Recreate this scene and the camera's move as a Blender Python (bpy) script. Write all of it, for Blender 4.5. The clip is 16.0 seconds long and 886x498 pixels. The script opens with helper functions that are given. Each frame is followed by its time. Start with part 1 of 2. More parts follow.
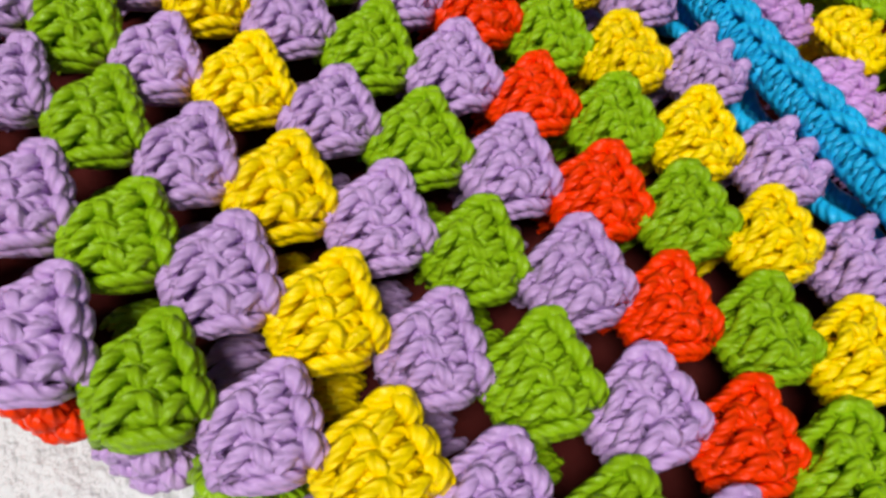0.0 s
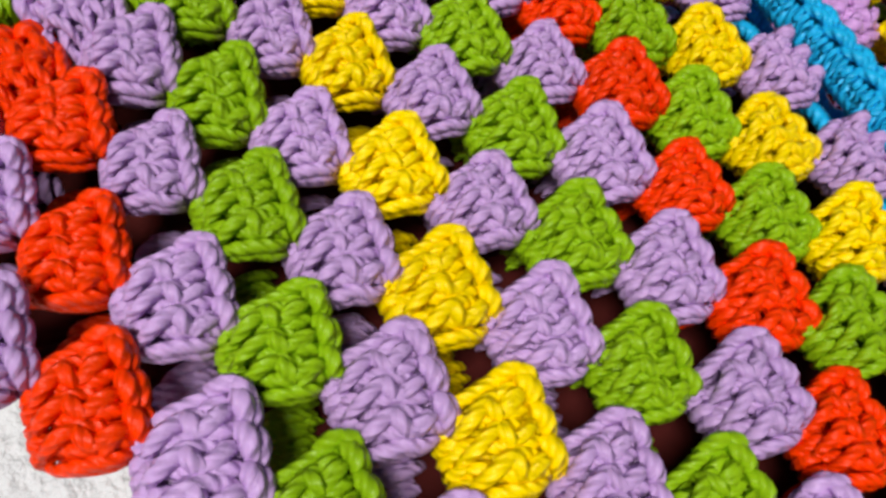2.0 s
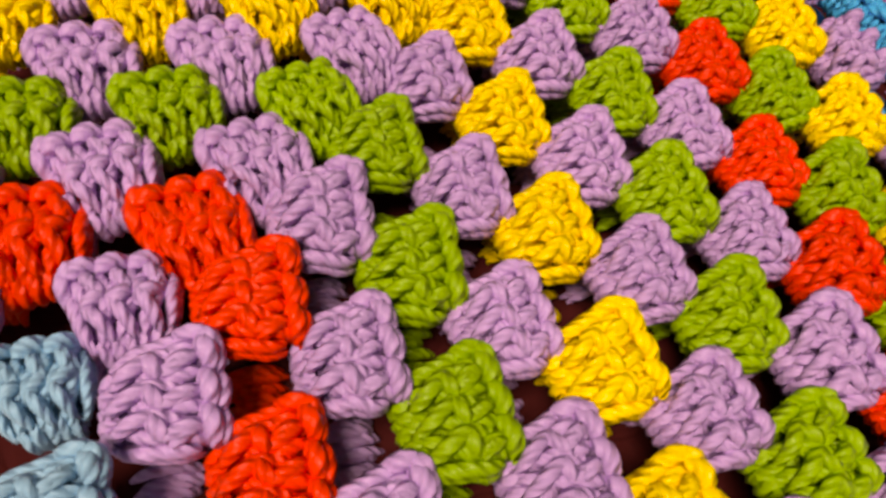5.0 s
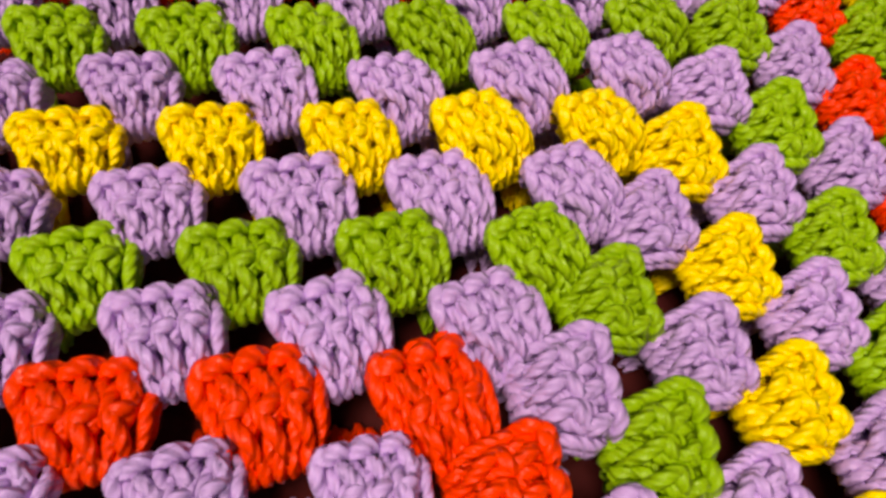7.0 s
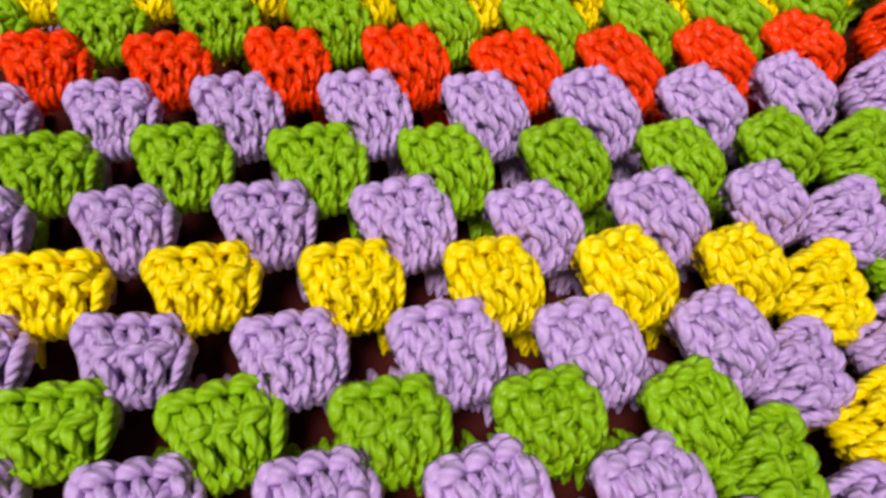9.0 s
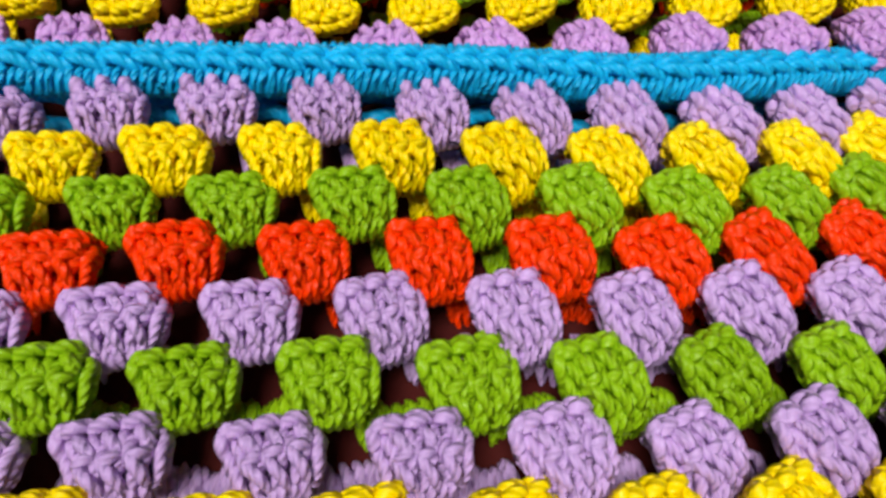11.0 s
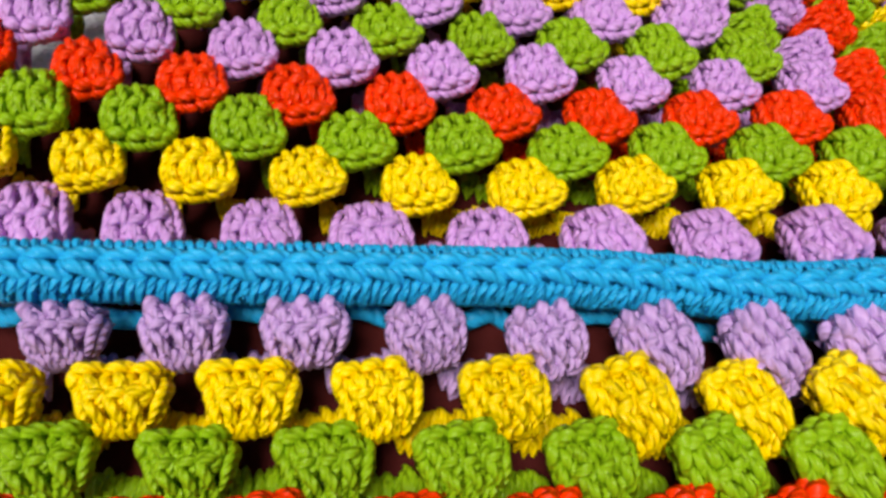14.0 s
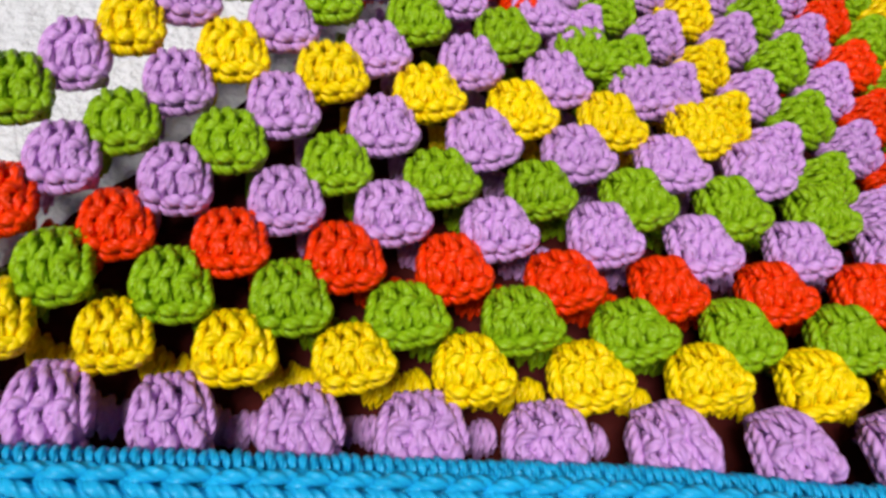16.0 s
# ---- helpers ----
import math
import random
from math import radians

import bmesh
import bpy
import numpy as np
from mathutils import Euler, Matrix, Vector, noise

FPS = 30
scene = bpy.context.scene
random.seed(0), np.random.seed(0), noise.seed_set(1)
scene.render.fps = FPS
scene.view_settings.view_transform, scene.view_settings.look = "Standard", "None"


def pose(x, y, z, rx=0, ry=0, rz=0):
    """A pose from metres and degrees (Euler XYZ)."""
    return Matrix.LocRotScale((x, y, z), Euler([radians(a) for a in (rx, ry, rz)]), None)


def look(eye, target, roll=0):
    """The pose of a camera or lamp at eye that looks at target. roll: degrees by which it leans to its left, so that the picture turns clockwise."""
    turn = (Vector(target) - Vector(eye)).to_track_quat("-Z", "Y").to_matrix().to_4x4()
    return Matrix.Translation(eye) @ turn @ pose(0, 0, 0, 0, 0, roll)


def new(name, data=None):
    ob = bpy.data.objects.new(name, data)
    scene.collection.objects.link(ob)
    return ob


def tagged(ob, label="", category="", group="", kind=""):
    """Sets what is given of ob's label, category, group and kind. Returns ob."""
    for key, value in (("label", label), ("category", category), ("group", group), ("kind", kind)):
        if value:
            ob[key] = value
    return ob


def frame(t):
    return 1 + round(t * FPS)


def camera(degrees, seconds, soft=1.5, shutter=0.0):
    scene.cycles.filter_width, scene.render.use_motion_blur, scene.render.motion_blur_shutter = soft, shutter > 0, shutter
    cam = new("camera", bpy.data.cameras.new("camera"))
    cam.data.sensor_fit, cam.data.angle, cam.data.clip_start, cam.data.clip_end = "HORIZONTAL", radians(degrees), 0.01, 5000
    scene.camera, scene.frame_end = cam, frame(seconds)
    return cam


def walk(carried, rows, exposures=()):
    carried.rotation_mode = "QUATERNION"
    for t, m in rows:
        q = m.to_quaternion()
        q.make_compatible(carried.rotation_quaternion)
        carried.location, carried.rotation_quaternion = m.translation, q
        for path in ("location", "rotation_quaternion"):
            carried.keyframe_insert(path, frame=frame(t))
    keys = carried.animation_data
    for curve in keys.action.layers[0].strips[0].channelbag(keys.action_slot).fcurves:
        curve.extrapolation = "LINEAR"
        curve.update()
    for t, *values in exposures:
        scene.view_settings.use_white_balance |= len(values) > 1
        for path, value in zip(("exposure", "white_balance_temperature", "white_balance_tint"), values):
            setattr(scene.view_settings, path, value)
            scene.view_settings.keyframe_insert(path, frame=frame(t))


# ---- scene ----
cam = camera(64.0, 16.0, soft=3.1)
PATH = [
    (0.0, (0.04111, -0.05638, 0.05854), (0.07119, -0.01355, -0.02667), 13.20),
    (0.5, (0.03809, -0.05150, 0.05779), (0.06816, -0.00918, -0.02767), 14.19),
    (1.0, (0.03632, -0.04884, 0.05792), (0.06639, -0.00663, -0.02760), 14.62),
    (1.5, (0.03375, -0.04483, 0.05824), (0.06392, -0.00270, -0.02728), 15.35),
    (2.0, (0.03016, -0.03977, 0.05875), (0.06031, 0.00249, -0.02673), 16.01),
    (2.5, (0.02671, -0.03565, 0.05848), (0.05670, 0.00724, -0.02673), 16.11),
    (3.0, (0.02396, -0.03105, 0.05808), (0.05444, 0.01169, -0.02703), 17.19),
    (5.5, (0.01424, -0.01037, 0.05655), (0.04247, 0.03663, -0.02708), 17.04),
    (6.0, (0.00884, -0.00349, 0.05679), (0.03613, 0.04352, -0.02715), 17.17),
    (6.5, (0.00653, -0.00004, 0.05743), (0.03406, 0.04696, -0.02643), 17.86),
    (7.0, (0.00158, 0.00426, 0.05731), (0.02912, 0.05165, -0.02633), 18.21),
    (7.5, (-0.00353, 0.00930, 0.05898), (0.02410, 0.05673, -0.02460), 19.09),
    (8.0, (-0.00696, 0.01282, 0.06036), (0.02065, 0.06081, -0.02291), 19.32),
    (8.5, (-0.00890, 0.01721, 0.05984), (0.01884, 0.06516, -0.02342), 19.66),
    (9.0, (-0.01006, 0.02116, 0.05927), (0.01790, 0.06905, -0.02395), 20.17),
    (9.5, (-0.01486, 0.02813, 0.06013), (0.01305, 0.07649, -0.02283), 20.51),
    (12.0, (-0.02353, 0.05477, 0.06469), (0.00478, 0.10273, -0.01836), 23.30),
    (12.5, (-0.02508, 0.05984, 0.06406), (0.00256, 0.10805, -0.01908), 23.25),
    (13.0, (-0.02781, 0.06571, 0.06523), (-0.00088, 0.11463, -0.01773), 23.14),
    (13.5, (-0.02779, 0.07117, 0.06516), (-0.00141, 0.12047, -0.01774), 22.70),
    (14.0, (-0.02877, 0.07454, 0.06613), (-0.00248, 0.12328, -0.01714), 23.11),
    (14.5, (-0.02888, 0.07950, 0.06873), (-0.00230, 0.12781, -0.01469), 23.88),
    (15.0, (-0.03112, 0.08634, 0.06781), (-0.00497, 0.13441, -0.01588), 24.60),
    (15.5, (-0.03247, 0.09339, 0.06910), (-0.00597, 0.14112, -0.01469), 25.90),
    (16.0, (-0.03367, 0.09876, 0.06924), (-0.00698, 0.14696, -0.01422), 26.43),
]
EXPOSURES = [(0.0, -0.15, 6600, 9), (3.2, -0.12, 6600, 9), (5.3, -0.2, 9000, 32), (6.5, -0.08, 8600, 28), (7.0, -0.05, 7600, 22), (7.5, 0.0, 6600, 7),
             (13.0, 0.0, 6500, 8), (14.0, -0.02, 6700, 14), (16.0, -0.1, 6500, 12)]
walk(cam, [(t, look(eye, target, roll)) for t, eye, target, roll in PATH], EXPOSURES)

# ---- light: a bright window side, soft daylight ----
world = bpy.data.worlds.new("daylight")
scene.world = world
world.use_nodes = True
wn = world.node_tree
sky = wn.nodes.new("ShaderNodeTexSky")
sky.sky_type, sky.sun_disc = "NISHITA", False
sky.sun_elevation, sky.sun_rotation = radians(65), radians(-119)
wn.links.new(sky.outputs[0], wn.nodes["Background"].inputs["Color"])
wn.nodes["Background"].inputs["Strength"].default_value = 0.022
sun = new("sun", bpy.data.lights.new("sun", "SUN"))
sun.data.energy, sun.data.angle, sun.data.color = 3.8, radians(21), (1.0, 0.985, 0.95)
sun.matrix_world = look((-0.40, -0.22, 1.0), (0, 0, 0))

MM = 0.001
PITCH = 0.016
rng = random.Random(7)


# ---- materials ----
def yarn(name, colour, rough=0.36, sheen=0.0, shine=0.8):
    m = bpy.data.materials.new(name)
    m.use_nodes = True
    nt = m.node_tree
    N, L = nt.nodes.new, nt.links.new
    p = nt.nodes["Principled BSDF"]
    p.inputs["Roughness"].default_value = rough
    p.inputs["Specular IOR Level"].default_value = 0.34
    p.inputs["Sheen Weight"].default_value = sheen
    p.inputs["Sheen Roughness"].default_value = 0.4
    p.inputs["Sheen Tint"].default_value = (*[0.5 + 0.5 * c for c in colour], 1)
    p.inputs["Specular Tint"].default_value = (*[0.6 + 0.4 * c for c in colour], 1)
    p.inputs["Subsurface Weight"].default_value = 0.12
    p.inputs["Subsurface Radius"].default_value = (1.0, 0.8, 0.7)
    p.inputs["Subsurface Scale"].default_value = 0.0005
    uv, tc, info = N("ShaderNodeUVMap"), N("ShaderNodeTexCoord"), N("ShaderNodeObjectInfo")
    sep = N("ShaderNodeSeparateXYZ")
    L(uv.outputs[0], sep.inputs[0])
    # plies twisted round the strand
    twist = N("ShaderNodeMath"); twist.operation = "MULTIPLY_ADD"
    L(sep.outputs[0], twist.inputs[0]); twist.inputs[1].default_value = 3.0
    L(sep.outputs[1], twist.inputs[2])
    turn = N("ShaderNodeMath"); turn.operation = "MULTIPLY"
    L(twist.outputs[0], turn.inputs[0]); turn.inputs[1].default_value = 2 * math.pi
    wave = N("ShaderNodeMath"); wave.operation = "SINE"
    L(turn.outputs[0], wave.inputs[0])
    # fibres, finer, along the plies
    comb = N("ShaderNodeCombineXYZ")
    k1 = N("ShaderNodeMath"); k1.operation = "MULTIPLY"; k1.inputs[1].default_value = 9.0
    L(twist.outputs[0], k1.inputs[0]); L(k1.outputs[0], comb.inputs[0])
    k2 = N("ShaderNodeMath"); k2.operation = "MULTIPLY"; k2.inputs[1].default_value = 1.4
    L(sep.outputs[1], k2.inputs[0]); L(k2.outputs[0], comb.inputs[1])
    L(info.outputs["Random"], comb.inputs[2])
    fibre = N("ShaderNodeTexNoise"); fibre.inputs["Scale"].default_value = 1.0; fibre.inputs["Detail"].default_value = 3
    L(comb.outputs[0], fibre.inputs["Vector"])
    mix = N("ShaderNodeMath"); mix.operation = "MULTIPLY_ADD"
    L(fibre.outputs[0], mix.inputs[0]); mix.inputs[1].default_value = 0.9; L(wave.outputs[0], mix.inputs[2])
    bump = N("ShaderNodeBump"); bump.inputs["Strength"].default_value = 0.9; bump.inputs["Distance"].default_value = 0.00011
    L(mix.outputs[0], bump.inputs["Height"]); L(bump.outputs[0], p.inputs["Normal"])
    # dye: slow drift along the yarn and a little from cluster to cluster
    drift = N("ShaderNodeTexNoise"); drift.inputs["Scale"].default_value = 260; drift.inputs["Detail"].default_value = 2
    L(tc.outputs["Object"], drift.inputs["Vector"])
    a = N("ShaderNodeMath"); a.operation = "MULTIPLY_ADD"
    L(drift.outputs[0], a.inputs[0]); a.inputs[1].default_value = 0.22; a.inputs[2].default_value = 0.83
    b = N("ShaderNodeMath"); b.operation = "MULTIPLY_ADD"
    L(info.outputs["Random"], b.inputs[0]); b.inputs[1].default_value = 0.12; L(a.outputs[0], b.inputs[2])
    hsv = N("ShaderNodeHueSaturation"); hsv.inputs["Color"].default_value = (*colour, 1)
    L(b.outputs[0], hsv.inputs["Value"]); L(hsv.outputs[0], p.inputs["Base Color"])
    r = N("ShaderNodeMath"); r.operation = "MULTIPLY_ADD"
    L(fibre.outputs[0], r.inputs[0]); r.inputs[1].default_value = 0.3; r.inputs[2].default_value = rough - 0.15
    L(r.outputs[0], p.inputs["Roughness"])
    speck = N("ShaderNodeTexNoise"); speck.inputs["Scale"].default_value = 5200; speck.inputs["Detail"].default_value = 2
    L(tc.outputs["Object"], speck.inputs["Vector"])
    gloss = N("ShaderNodeMapRange")
    gloss.inputs[1].default_value, gloss.inputs[2].default_value = 0.38, 0.72
    gloss.inputs[3].default_value, gloss.inputs[4].default_value = 0.1 * shine, shine
    L(speck.outputs[0], gloss.inputs[0]); L(gloss.outputs[0], p.inputs["Specular IOR Level"])
    nap = N("ShaderNodeBump"); nap.inputs["Strength"].default_value = 0.5; nap.inputs["Distance"].default_value = 0.00005
    L(speck.outputs[0], nap.inputs["Height"]); L(nap.outputs[0], bump.inputs["Normal"])
    return m


YARN = {
    "lilac": yarn("lilac_yarn", (0.55, 0.345, 0.66)),
    "pink_lilac": yarn("pink_lilac_yarn", (0.63, 0.33, 0.71)),
    "yellow": yarn("yellow_yarn", (0.98, 0.69, 0.0)),
    "green": yarn("green_yarn", (0.26, 0.45, 0.006)),
    "red": yarn("red_yarn", (0.92, 0.042, 0.0)),
    "sky": yarn("sky_blue_yarn", (0.01, 0.43, 0.79)),
    # no yarn of the blanket: shade between clusters, put into a dark maroon
    "gap_shade": yarn("gap_shade_maroon", (0.06, 0.010, 0.009), 0.9, 0.0, 0.1),
    "pale_blue": yarn("pale_blue_yarn", (0.27, 0.54, 0.71)),
}


def cloth_material():
    m = bpy.data.materials.new("white_cotton")
    m.use_nodes = True
    nt = m.node_tree
    N, L = nt.nodes.new, nt.links.new
    p = nt.nodes["Principled BSDF"]
    p.inputs["Roughness"].default_value = 0.9
    p.inputs["Sheen Weight"].default_value = 0.3
    tc = N("ShaderNodeTexCoord")
    n1 = N("ShaderNodeTexNoise"); n1.inputs["Scale"].default_value = 620; n1.inputs["Detail"].default_value = 5
    n2 = N("ShaderNodeTexVoronoi"); n2.feature = "SMOOTH_F1"; n2.inputs["Scale"].default_value = 260
    n3 = N("ShaderNodeTexNoise"); n3.inputs["Scale"].default_value = 30; n3.inputs["Detail"].default_value = 3
    for n in (n1, n2, n3):
        L(tc.outputs["Object"], n.inputs["Vector"])
    add = N("ShaderNodeMath"); add.operation = "MULTIPLY_ADD"
    L(n1.outputs[0], add.inputs[0]); add.inputs[1].default_value = 1.2; L(n2.outputs["Distance"], add.inputs[2])
    bump = N("ShaderNodeBump"); bump.inputs["Strength"].default_value = 0.8; bump.inputs["Distance"].default_value = 0.0018
    L(add.outputs[0], bump.inputs["Height"]); L(bump.outputs[0], p.inputs["Normal"])
    ramp = N("ShaderNodeMix"); ramp.data_type = "RGBA"
    ramp.inputs[6].default_value = (0.76, 0.76, 0.78, 1); ramp.inputs[7].default_value = (0.85, 0.85, 0.87, 1)
    L(n3.outputs[0], ramp.inputs[0]); L(ramp.outputs[2], p.inputs["Base Color"])
    return m


COTTON = cloth_material()


# ---- strands ----
def smooth_line(points, n):
    """n points along a Catmull-Rom line through the given ones."""
    p = np.array(points, float)
    q = np.vstack([2 * p[0] - p[1], p, 2 * p[-1] - p[-2]])
    out = []
    for s in np.linspace(0, len(p) - 1 - 1e-6, n):
        i = int(s); f = s - i
        a, b, c, d = q[i], q[i + 1], q[i + 2], q[i + 3]
        out.append(0.5 * (2 * b + (c - a) * f + (2 * a - 5 * b + 4 * c - d) * f * f + (3 * b - a - 3 * c + d) * f ** 3))
    return np.array(out)


class Strands:
    """Gathers yarn strands (round tubes with a twist) into one mesh. Lengths in millimetres."""

    def __init__(self):
        self.verts, self.faces, self.uvs, self.count = [], [], [], 0

    def add(self, points, radius=0.85, n=9, sides=7, flat=1.0, twist=1.4, ends=0.35):
        line = smooth_line(points, n)
        tang = np.gradient(line, axis=0)
        tang /= np.linalg.norm(tang, axis=1)[:, None] + 1e-9
        up = np.array([0.13, 0.07, 1.0])
        side = np.cross(tang, up); side /= np.linalg.norm(side, axis=1)[:, None] + 1e-9
        top = np.cross(side, tang)
        run = np.r_[0, np.cumsum(np.linalg.norm(np.diff(line, axis=0), axis=1))]
        r = np.full(n, radius); r[0] *= ends; r[-1] *= ends; r[1] *= 0.85; r[-2] *= 0.85
        ang = 2 * np.pi * np.arange(sides) / sides
        ring = (np.cos(ang)[None, :, None] * side[:, None] + flat * np.sin(ang)[None, :, None] * top[:, None]) * r[:, None, None] + line[:, None]
        self.verts.append(ring.reshape(-1, 3))
        start = rng.random()
        for i in range(n - 1):
            for j in range(sides):
                k = (j + 1) % sides
                a = self.count
                self.faces.append((a + i * sides + j, a + i * sides + k, a + (i + 1) * sides + k, a + (i + 1) * sides + j))
                v0, v1 = start + run[i] / twist, start + run[i + 1] / twist
                self.uvs += [j / sides, v0, (j + 1) / sides, v0, (j + 1) / sides, v1, j / sides, v1]
        self.count += n * sides

    def yarn(self, beads, sides=6, twist=1.3):
        """One continuous strand that comes up for each bead and dives under in between."""
        pts, rad = [], []
        for line, r in beads:
            if pts:
                mid = (np.array(pts[-1]) + np.array(line[0])) / 2
                pts.append((mid[0], mid[1], mid[2] - 0.9)); rad.append(0.4 * r)
            pts += line; rad += [0.45 * r] + [r] * (len(line) - 2) + [0.45 * r]
        n = int(len(pts) * 2.3)
        line = smooth_line(pts, n)
        r = np.interp(np.linspace(0, len(pts) - 1, n), range(len(pts)), rad)
        tang = np.gradient(line, axis=0)
        tang /= np.linalg.norm(tang, axis=1)[:, None] + 1e-9
        side = np.cross(tang, np.array([0.13, 0.07, 1.0])); side /= np.linalg.norm(side, axis=1)[:, None] + 1e-9
        top = np.cross(side, tang)
        run = np.r_[0, np.cumsum(np.linalg.norm(np.diff(line, axis=0), axis=1))] / twist
        ang = 2 * np.pi * np.arange(sides) / sides
        ring = (np.cos(ang)[None, :, None] * side[:, None] + np.sin(ang)[None, :, None] * top[:, None]) * r[:, None, None] + line[:, None]
        self.verts.append(ring.reshape(-1, 3))
        a = self.count
        for i in range(n - 1):
            for j in range(sides):
                k = (j + 1) % sides
                self.faces.append((a + i * sides + j, a + i * sides + k, a + (i + 1) * sides + k, a + (i + 1) * sides + j))
                self.uvs += [j / sides, run[i], (j + 1) / sides, run[i], (j + 1) / sides, run[i + 1], j / sides, run[i + 1]]
        self.count += n * sides

    def dome(self, half_base, half_top, low, high, lift, stretch, shift, n=8):
        """The closed bulk under the strands of a cluster."""
        g = []
        for i in range(n + 1):
            for j in range(n + 1):
                s, t = 2 * i / n - 1, j / n
                w = half_base + (half_top - half_base) * t
                g.append((1.07 * s * w, stretch * (low + (high - low) * t) + shift, lift(s * w, low + (high - low) * t) - 1.35 - 2.2 * max(abs(s), abs(2 * t - 1)) ** 8))
        self.verts.append(np.array(g))
        for i in range(n):
            for j in range(n):
                a = self.count + i * (n + 1) + j
                self.faces.append((a, a + n + 1, a + n + 2, a + 1))
                self.uvs += [i / n, j, (i + 1) / n, j, (i + 1) / n, j + 1, i / n, j + 1]
        self.count += (n + 1) ** 2

    def mesh(self, name, material):
        me = bpy.data.meshes.new(name)
        me.from_pydata((np.vstack(self.verts) * MM).tolist(), [], self.faces)
        me.uv_layers.new(name="strand").data.foreach_set("uv", self.uvs)
        me.polygons.foreach_set("use_smooth", [True] * len(self.faces))
        me.materials.append(material)
        return me


def part(name, me, parent, label="", kind=""):
    ob = new(name, me)
    ob.parent = parent
    return tagged(ob, label, kind=kind)


FACE = -0.6  # the face of a cluster against the lie of its square, in millimetres


# ---- one cluster of three treble stitches: base at -v, chain edge at +v ----
def cluster_strands(seed, knobs=False, fan=3.05, roll=0.55, bow=0.15, shift=0.5):
    r = random.Random(seed)
    j = lambda a: r.uniform(-a, a)  # noqa: E731
    st = Strands()
    bend, swell = j(0.4), j(0.25)
    stretch = 0.80 if knobs else 0.81

    def half(v):
        return 3.55 + 0.165 * (fan - 2.05) * (v + 5.0)

    def lift(u, v):
        t = (v + 0.2) / 5.2
        e = min(abs(u) / half(v), 1.15)
        corner = 0.13 * -u * min(max(v / 4.0, 0.0), 1.2)
        return FACE + 0.75 + swell + corner - (1.6 if t < 0 else roll) * abs(t) ** 2.4 - 1.1 * e ** 4

    def at(u, v, w=0.0):
        v -= bow * (u / 4.5) ** 2 * v / 5
        return (1.05 * u + bend * (v / 6) ** 2, stretch * v + shift, lift(u, v) + w)

    st.dome(2.9, 1.1 + fan, -4.3, 4.5 - bow, lift, stretch, shift)
    beads = []

    def bead(p, q, bulge, rad, sink=0.75, curve=0.0):
        """A short plump stretch of yarn between two places on the face."""
        (ua, va), (ub, vb) = p, q
        du, dv = ub - ua, vb - va
        d = math.hypot(du, dv)
        nu, nv = -dv / d * curve, du / d * curve
        beads.append(([at(ua, va, -sink), at(ua + 0.25 * du + nu * 0.7, va + 0.25 * dv + nv * 0.7, bulge * 0.8),
                       at(ua + 0.65 * du + nu, va + 0.65 * dv + nv, bulge), at(ub, vb, -sink)], rad))

    for c in (-1, 0, 1):
        foot, head = c * 2.05 + j(0.2), c * fan + j(0.2)
        th = 0.76 + j(0.06)
        phase = 0.35 + j(0.35)
        # two strands of the post, twisted round one another
        for turn in (0, math.pi):
            pts = []
            for i in range(7):
                f = i / 6
                w = phase + turn + 1.55 * math.pi * f
                mid = foot + (head - foot) * f
                v = -5.0 + 0.25 * abs(c) + 8.7 * f
                pts.append(at(mid + 0.82 * math.cos(w), v, 0.15 + 0.62 * math.sin(w) - (1.1 if i == 0 else 0.5 if i == 6 else 0.0)))
            beads.append((pts, th))
        # the wrap that crosses the post, and the short strand above it
        mid = 0.45 * foot + 0.55 * head
        bead((mid - 1.35 + j(0.2), -0.9 + j(0.5)), (mid + 1.45 + j(0.2), 1.0 + j(0.5)), 0.72 + j(0.15), th * 1.0, 0.7, -0.25)
        bead((head + 1.2 + j(0.2), 0.7 + j(0.3)), (head - 0.2 + j(0.2), 4.0), 0.62 + j(0.15), th * 1.0, 0.7, 0.2)
        if knobs:
            # loops drawn over the seam, standing up as knobs
            bead((head - 0.4 + j(0.2), 2.6), (head + 0.2, 5.5 + j(0.2)), 0.95 + j(0.15), 1.0, 0.9, 0.1)
            bead((head - 1.5, 3.4 + j(0.2)), (head + 1.5, 3.9 + j(0.2)), 0.25, th, 0.9, 0.2)
        else:
            # chain loops along the edge, one over the other
            bead((head - 1.8, 4.1 + j(0.2)), (head + 1.5, 4.75 + j(0.2)), 0.88 + j(0.12), 0.90, 0.45, 0.3)
            bead((head - 1.5 + j(0.2), 5.5), (head + 1.8, 5.0 + j(0.2)), 0.05 + j(0.15), 0.86, 0.8, 0.3)
        bead((head - 1.6 + j(0.3), 4.6), (head + 1.6 + j(0.3), 4.9), -1.2, 0.86, 1.6, 0.2)
    # the loop that closes the edge at its first stitch
    if not knobs:
        bead((-1.95 - fan, 1.6 + j(0.3)), (-1.65 - fan, 5.6), 0.95, 0.92, 0.6, 0.35)
        bead((-2.15 - fan, 4.2 + j(0.3)), (-0.35 - fan, 5.7), 0.85, 0.88, 0.5, 0.25)
    # strands between the posts, under the chain
    for m in (-1.35, -0.5, 0.5, 1.35):
        bead((m * 2.3 + j(0.2), 0.2 + j(0.3)), (m * fan + j(0.2), 4.2), 0.3 if roll > 1 else -0.1, 0.82, 0.8, 0.1)
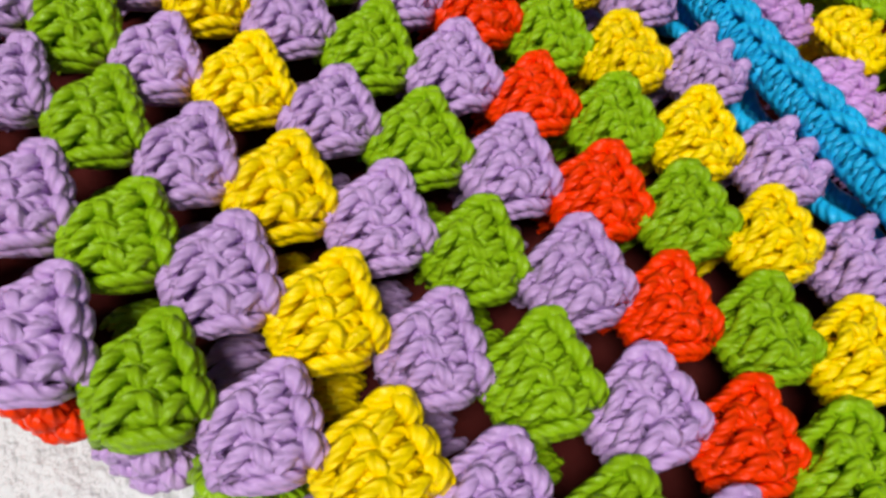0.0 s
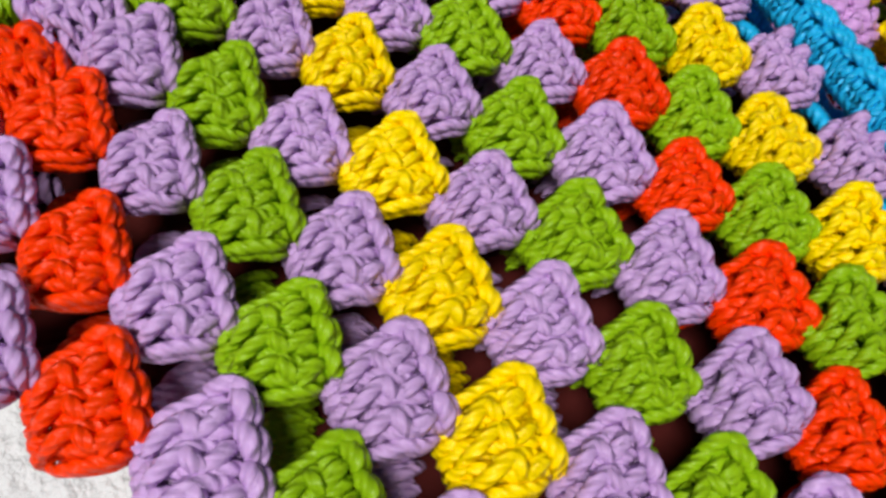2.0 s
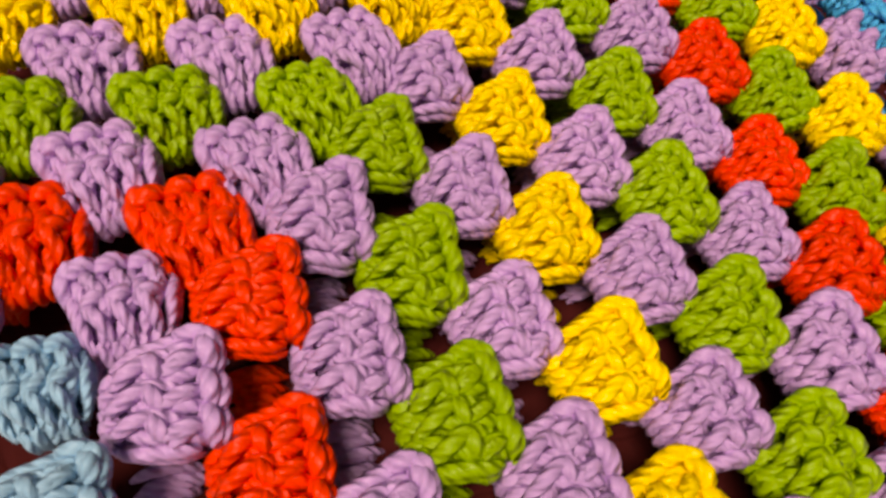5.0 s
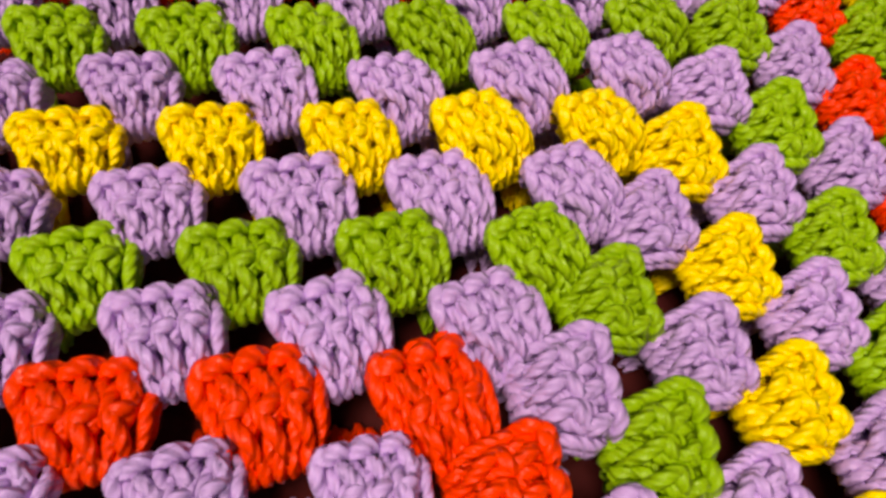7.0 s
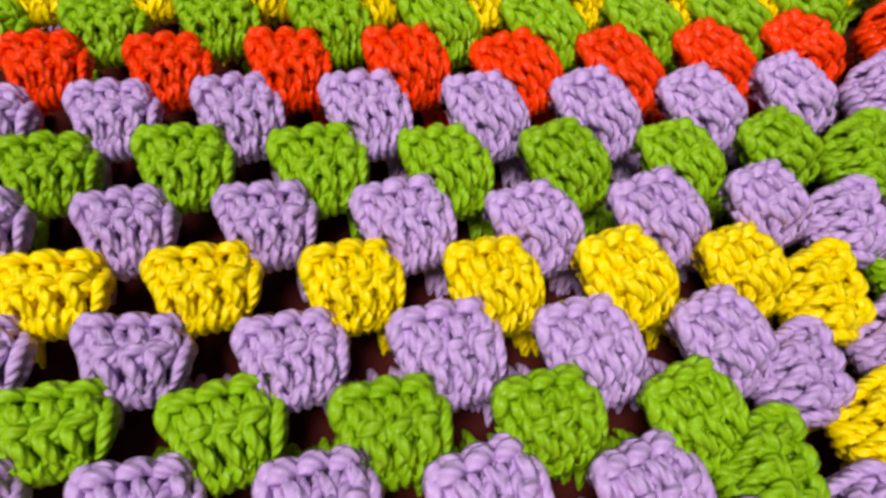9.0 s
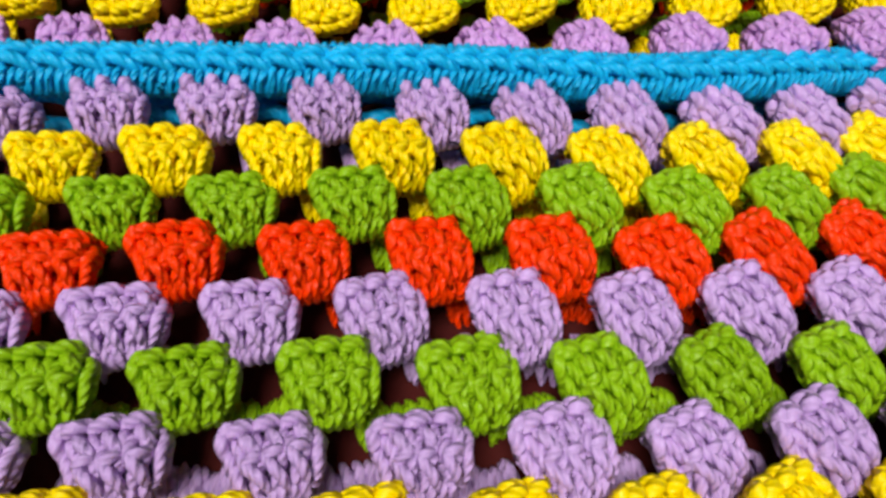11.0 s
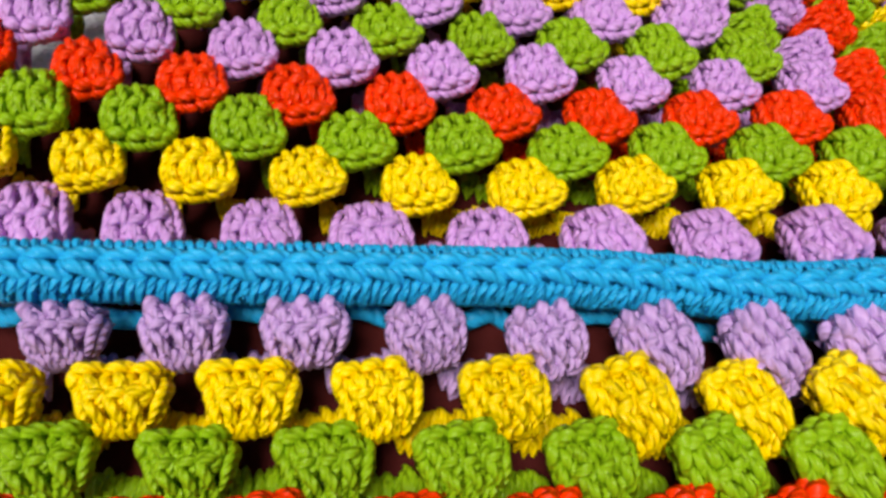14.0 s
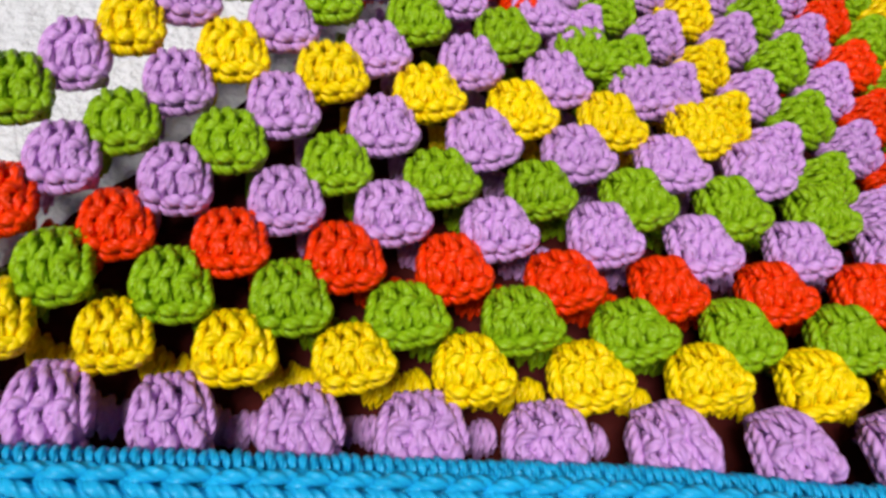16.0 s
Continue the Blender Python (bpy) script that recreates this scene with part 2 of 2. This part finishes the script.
    # strands down both flanks
    for e in (-1, 1):
        for w, wide, lo in ((-0.55, 0.2, -4.7), (-1.5, 0.3, -4.4), (-2.45, 0.0, -3.8), (-3.2, -0.7, -3.2)):
            beads.append(([at(e * (half(v) + wide + j(0.12) - (0.7 if v in (lo, 3.4) else 0.0)), v, w - (0.9 if v in (lo, 3.4) else 0.0) + 0.8) for v in (lo, -2.4 + j(0.2), -0.4 + j(0.3), 1.6, 3.4)], 0.76 + j(0.05)))
    # strands turning under at the base
    for c in (-2, -1, 0, 1, 2):
        beads.append(([at(c * 1.25, -4.0, -0.5), at(c * 1.2 + j(0.2), -5.1, -0.6), at(c * 1.15, -5.5, -1.9), at(c * 1.1, -5.0, -3.4)], 0.78))
    st.yarn(beads)
    return st


VARIANTS = 7
MESHES = {c: [cluster_strands(31 + k).mesh(c + "_shell", YARN[c]) for k in range(VARIANTS)] for c in YARN if c not in ("sky", "gap_shade")}
FAR_MESHES = {c: [cluster_strands(53 + k, False, 2.75, 1.3, 1.0, -1.4).mesh(c + "_shell", YARN[c]) for k in range(5)] for c in ("pink_lilac", "green", "red", "yellow")}
SEAM_MESHES = {c: [cluster_strands(71 + k, True, shift=1.0).mesh(c + "_shell", YARN[c]) for k in range(5)] for c in ("lilac", "pink_lilac")}
ROUNDS = ["pale_blue", "lilac", "red", "lilac", "green", "lilac", "yellow", "lilac", "green", "lilac", "red", "green", "yellow", "lilac"]


# ---- how the squares lie: lattice place (in pitches) to metres ----
def poly(co, gx, gy, deg):
    x, y = gx / 6, gy / 6
    out, k = [0.0, 0.0, 0.0], 0
    for i in range(deg + 1):
        for j in range(deg + 1 - i):
            b = x ** i * y ** j
            for n in range(3):
                out[n] += co[k][n] * b
            k += 1
    return out


NEAR_UPPER = [[2.37, 9.97, -0.75], [0.76, -11.89, -0.18], [-6.91, 1.04, 2.71], [-0.72, 1.96, -0.81], [1.16, 1.13, 0.32], [-0.06, -2.96, -0.64], [-8.92, -18.36, 6.91], [-4.33, 8.45, 2.26], [-5.95, 2.86, -0.1], [-0.16, -0.58, -0.08], [0.7, -3.71, -0.3], [-0.9, 5.86, -4.49], [1.97, -2.2, -2.09], [0.51, -1.59, -0.14], [0.19, -1.96, -0.06], [-1.93, 6.68, 2.24], [0.77, -0.31, 0.05], [1.6, -2.17, -0.11], [0.33, 3.08, 0.35], [0.31, 2.05, 0.29], [0.78, 0.55, 0.12]]
NEAR_SIDE = [[3.09, -1.42, 3.07], [8.02, -7.68, -1.08], [0.18, -1.05, 4.82], [3.05, -2.42, 4.31], [0.71, 0.95, 0.07], [-5.38, -1.69, -8.52], [-12.55, -0.65, 1.35], [-0.88, 1.26, -0.96], [0.83, -0.22, 0.43], [3.64, 8.6, 3.09], [-3.56, 0.98, 3.5], [-0.82, -0.68, -0.17], [0.22, 3.01, 1.98], [0.9, 1.45, 0.55], [-2.79, -0.78, -0.25]]
FAR = [[-10.03, 208.12, -1.81], [-0.59, 7.75, 0.71], [0.05, 0.98, -2.04], [1.78, 1.41, -0.85], [0.28, 2.63, 0.39], [-16.89, -13.58, -2.84], [2.58, 2.98, 8.96], [0.07, 0.73, 4.06], [-0.48, -0.63, 0.22], [3.3, 7.99, 4.63], [1.32, -3.76, -0.36], [-0.42, -2.86, -0.18], [-2.8, 0.08, -2.0], [-0.47, -0.63, -0.04], [-0.19, 0.72, 0.19]]
FAR_SIDE = [[-4.58, 198.98, -3.26], [-4.39, 20.38, 2.85], [-0.39, 1.06, -0.1], [-13.52, -0.75, 4.58], [-0.02, 2.3, 0.13], [0.44, 3.66, 0.45]]


def folded(x, y, z):
    """The corner away from the seams is folded under."""
    s = (-(x + y) - 3.0) * 0.7071
    if s > 0:
        z -= 0.996 * s + 4.0 * min(1.0, s / 3.0)
        x, y = x + 0.92 * s * 0.7071, y + 0.92 * s * 0.7071
    return Vector((x, y, z)) * MM


def near_upper(gx, gy):
    dx, dy, dz = poly(NEAR_UPPER, gx, gy, 5)
    return folded(16 * gx + dx, 16 * gy + dy, dz)


def near_side(gx, gy):
    dx, dy, dz = poly(NEAR_SIDE, gx, gy, 4)
    return folded(16 * gx + dx, 16 * gy + dy, dz)


def far_square(gx, gy):
    dx, dy, dz = poly(FAR, gx, gy, 4)
    return Vector((16 * gx + dx, -16 * gy + dy, dz)) * MM


def far_side(gx, gy):
    dx, dy, dz = poly(FAR_SIDE, gx, gy, 2)
    return Vector((16 * gx + dx, -16 * gy + dy, dz)) * MM


def side_square(gx, gy):
    return Vector((16 * (14.15 - gx), 16 * (gy + 0.1), -1.0)) * MM


def place(surface, gx, gy, out, spin=0.0):
    """The pose of a cluster whose edge points to the grid direction out."""
    e = 0.05
    ox, oy = out
    o = surface(gx, gy)
    v = (surface(gx + e * ox, gy + e * oy) - surface(gx - e * ox, gy - e * oy)) / (2 * e * PITCH)
    u = (surface(gx + e * oy, gy - e * ox) - surface(gx - e * oy, gy + e * ox)) / (2 * e * PITCH)
    if surface in (far_square, far_side, side_square):
        u = -u
    n = u.cross(v).normalized()
    m = Matrix((u, v, n)).transposed().to_4x4()
    m.translation = o
    return m @ pose(0, 0, 0, 0, 0, spin)


blanket = tagged(new("crochet_blanket"), "multicoloured crochet blanket of granny squares joined in sky blue", "blanket")


def granny_square(surfaces, nodes, label, edge, rows, lilac="lilac", deep=0.0, inset=0.0, size=(1.0, 0.9, 1.0), lie=1.0):
    # added sheet below the clusters, coloured dark maroon for the shade in the gaps
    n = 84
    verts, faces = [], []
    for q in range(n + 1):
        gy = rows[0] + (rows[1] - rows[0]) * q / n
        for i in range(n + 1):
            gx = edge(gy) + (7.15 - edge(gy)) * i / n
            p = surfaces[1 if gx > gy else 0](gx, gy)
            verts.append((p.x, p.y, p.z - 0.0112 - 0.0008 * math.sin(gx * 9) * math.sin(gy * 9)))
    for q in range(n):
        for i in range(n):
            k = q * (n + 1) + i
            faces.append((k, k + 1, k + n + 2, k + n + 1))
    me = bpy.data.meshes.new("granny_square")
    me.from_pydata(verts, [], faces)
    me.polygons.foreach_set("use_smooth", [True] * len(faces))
    me.materials.append(YARN["gap_shade"])
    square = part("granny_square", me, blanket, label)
    # the yarn between the clusters, round by round
    base = {}
    for k, gx, gy, ox, oy in nodes:
        colour, surface = ROUNDS[k], surfaces[ox]
        st = base.setdefault(colour, Strands())
        jj = lambda a: rng.uniform(-a, a)  # noqa: E731
        # short strands of the round, deep in the gap beside the cluster
        for side in (-1, 1) if gx + gy > 0.4 else ():
            for loop in range(6):
                s0 = side * (0.22 + 0.05 * loop) + jj(0.015)
                b0, b1 = -0.20 - inset + jj(0.05), 0.16 - inset + jj(0.05)
                low = -7.9 - 0.3 * loop - deep + jj(0.5)
                pts = []
                for f, up in ((0, -1.6), (0.3, 0.1), (0.7, 0.2), (1, -1.4)):
                    q = b0 + (b1 - b0) * f
                    p = surface(gx + s0 * oy + q * ox, gy + s0 * ox + q * oy)
                    pts.append((p.x * 1000 + jj(0.2), p.y * 1000 + jj(0.2), p.z * 1000 + low + up))
                st.add(pts, 0.66 + jj(0.06), n=7, sides=6)
    for colour in [c for c in base if base[c].count]:
        part("chain_round", base[colour].mesh("chain_round", YARN[lilac if colour == "lilac" else colour]), square, kind="stuff")
    for k, gx, gy, ox, oy in nodes:
        c, surface = lilac if ROUNDS[k] == "lilac" else ROUNDS[k], surfaces[ox]
        ob = part("treble_shell", rng.choice((SEAM_MESHES if k == 13 else FAR_MESHES if surface is far_square else MESHES)[c]), square)
        m = place(surface, gx + rng.uniform(-0.012, 0.012), gy + rng.uniform(-0.012, 0.012), (ox, oy), rng.uniform(-5, 5))
        f = size[0] * (0.78 if k == 0 else 0.92 if k == 1 else 1.0) * (1 + 0.06 * ox) * rng.uniform(0.95, 1.05)
        lean = min(max(0.38 + 0.13 * gx, 0.12), 0.68) * (1 - ox) * lie + (0.045 * max(0, k - 7) * max(0, gx + 0.8) / 2 if surface is near_upper else 0) + rng.uniform(-0.06, 0.06)
        slant = Matrix(((1, -lean, 0, 0), (0, 1, 0, 0), (0, 0, 1, 0), (0, 0, 0, 1)))
        ob.matrix_basis = m @ slant @ pose(0, 0, rng.uniform(-0.0004, 0.0004), rng.uniform(-5, 5), rng.uniform(-5, 5), 0) @ Matrix.Diagonal((f, (size[1 + ox] + ((0.22 if k == 2 else 0.11 if k == 3 else -0.07 if k > 10 else 0.0) if surface is near_upper else 0.18 if surface is far_square and k == 13 else 0)) * rng.uniform(0.95, 1.05), rng.uniform(0.92, 1.08), 1))
    return square


def two_sides(a_low, b_low, k_low, keep=lambda k, gx, gy: True):
    """Lattice nodes of the two sides that meet in a corner: round, place and outward direction."""
    out = []
    for k in range(k_low, 14):
        for a in range(k, a_low - 1, -2):
            g = (a / 2, k / 2)
            if keep(k, *g):
                out.append((k, *g, 0, 1))
        for b in range(k, b_low - 1, -2):
            g = (k / 2, b / 2)
            if keep(k, *g):
                out.append((k, *g, 1, 0))
    return out


# ---- seams of sky-blue stitches between the squares ----
def seam(line, start, stop, label, width=1.0, ridge=0.0):
    """line(s) gives a point in pitches and millimetres of height; s runs in pitches along the seam."""
    def at(s, across, up):
        e = 0.05
        p, q = Vector(line(s - e)), Vector(line(s + e))
        t = (q - p); t.z = 0; t.normalize()
        o = Vector(line(s))
        across *= width
        return (o.x * 16 - t.y * across, o.y * 16 + t.x * across, o.z + up)

    n = int((stop - start) * 16 / 1.05)
    edges, body = [Strands(), Strands()], Strands()
    for i in range(n):
        s = start + (stop - start) * i / n
        d = 1.0 / 16
        j = lambda a: rng.uniform(-a, a)  # noqa: E731
        for e, sg in zip(edges, (-1, 1)):
            # short wraps over the edge of each square
            e.add([at(s + j(.02), sg * 3.9, -3.4), at(s + j(.02), sg * (4.7 + j(.25)), -1.2 + j(.2)), at(s + 0.3 * d, sg * 3.4, 0.7 + j(.2)), at(s + 0.7 * d, sg * 1.9, 0.3)], 0.48 + j(.06), n=7, sides=6)
    for sg in (-1, 0, 1):
        body.add([at(start + (stop - start) * i / 40, sg * 2.4, -1.9) for i in range(41)], 1.7, n=160, sides=8)
    for sg in (-1, 1):
        body.add([at(start + (stop - start) * i / 60, sg * 2.6 + rng.uniform(-0.8, 0.8), -8.4 + rng.uniform(-1.2, 1.2)) for i in range(61)], 1.2, n=240, sides=7)
    root = part("joining_seam", body.mesh("joining_seam", YARN["sky"]), blanket, label)
    for e in edges:
        part("seam_edge", e.mesh("seam_edge", YARN["sky"]), root, kind="stuff")
    # chain of V stitches along the ridge
    m = int((stop - start) * 16 / 3.8)
    for i in range(m):
        s = start + (stop - start) * i / m
        d = 1.0 / 16
        st = Strands()
        for sg in (-1, 1):
            j = lambda a: rng.uniform(-a, a)  # noqa: E731
            st.add([at(s + 4.9 * d, ridge + sg * 1.75, -0.1), at(s + 3.6 * d, ridge + sg * 1.7, 1.0 + j(.15)), at(s + 1.5 * d, ridge + sg * (1.05 + j(.1)), 1.75 + j(.15)), at(s - 0.7 * d, ridge + sg * 0.1, 0.7)], 0.80, n=10, sides=8)
        part("chain_stitch", st.mesh("chain_stitch", YARN["sky"]), root)
    return root


def top_line(s):
    x = s
    y = 6.89 - 0.115 * x - 0.09 * math.exp(-((x - 1.9) / 0.9) ** 2) + 0.13 * max(0.0, x - 3)
    h = x if x < 2.5 else 2.5 + 0.7 * (1 - math.exp(2.5 - x))
    return (x, y, -0.2 + 2.0 * h)


def side_line(s):
    return (7.0 - 0.05 * s + 0.03 * math.sin(1.6 * s), s, 0.2)


# ---- support ----
def bedspread():
    n, half = 150, 1.6
    verts, faces = [], []
    for i in range(n + 1):
        for j in range(n + 1):
            a, b = 2 * i / n - 1, 2 * j / n - 1
            x, y = half * a * abs(a) ** 1.6, half * b * abs(b) ** 1.6 + 0.06
            z = -0.0205 + 0.0016 * noise.noise(Vector((x * 45, y * 45, 0))) + 0.004 * noise.noise(Vector((x * 6, y * 6, 3)))
            verts.append((x, y, z))
    for i in range(n):
        for j in range(n):
            k = i * (n + 1) + j
            faces.append((k, k + n + 1, k + n + 2, k + 1))
    me = bpy.data.meshes.new("bedspread")
    me.from_pydata(verts, [], faces)
    me.polygons.foreach_set("use_smooth", [True] * len(faces))
    me.materials.append(COTTON)
    return tagged(new("bedspread", me), "soft white nubby cotton bedspread under the blanket", "bedspread", kind="structure")


bedspread()
near_nodes = two_sides(-8, -12, 0, lambda k, gx, gy: (gx + gy) > (-0.6 if k < 1 or (k == 1 and gx > gy) else -1.1))
granny_square((near_upper, near_side), near_nodes, "granny square of lilac, red, green and yellow rounds", lambda y: (-1.6 if y > -0.3 else 0.15) - y, (-6.9, 7.15), deep=1.2, size=(0.97, 0.87, 1.0))
far_nodes = two_sides(-10, -2, 1, lambda k, gx, gy: 2 * gx >= -k - 0.2)
granny_square((far_square, far_side), far_nodes, "granny square of pinkish lilac, green, red and yellow rounds", lambda y: 1.0 - y, (-1.0, 7.15), "pink_lilac", 1.5, 0.1, (1.0, 1.12, 1.0), 0.4)
side_nodes = [(k, k / 2, b / 2, 1, 0) for k in (10, 11, 12, 13) for b in range(k - 20, k - 1, 2)]
granny_square((side_square, side_square), side_nodes, "granny square beyond the seam, lilac and yellow rounds", lambda y: 4.5, (-6.0, 6.0), "pink_lilac")
seam(top_line, -4.4, 7.0, "sky-blue crochet seam with a chain-stitch ridge", 0.70, -0.5)
seam(side_line, -5.0, 6.3, "sky-blue crochet seam with a chain-stitch ridge", 0.58)
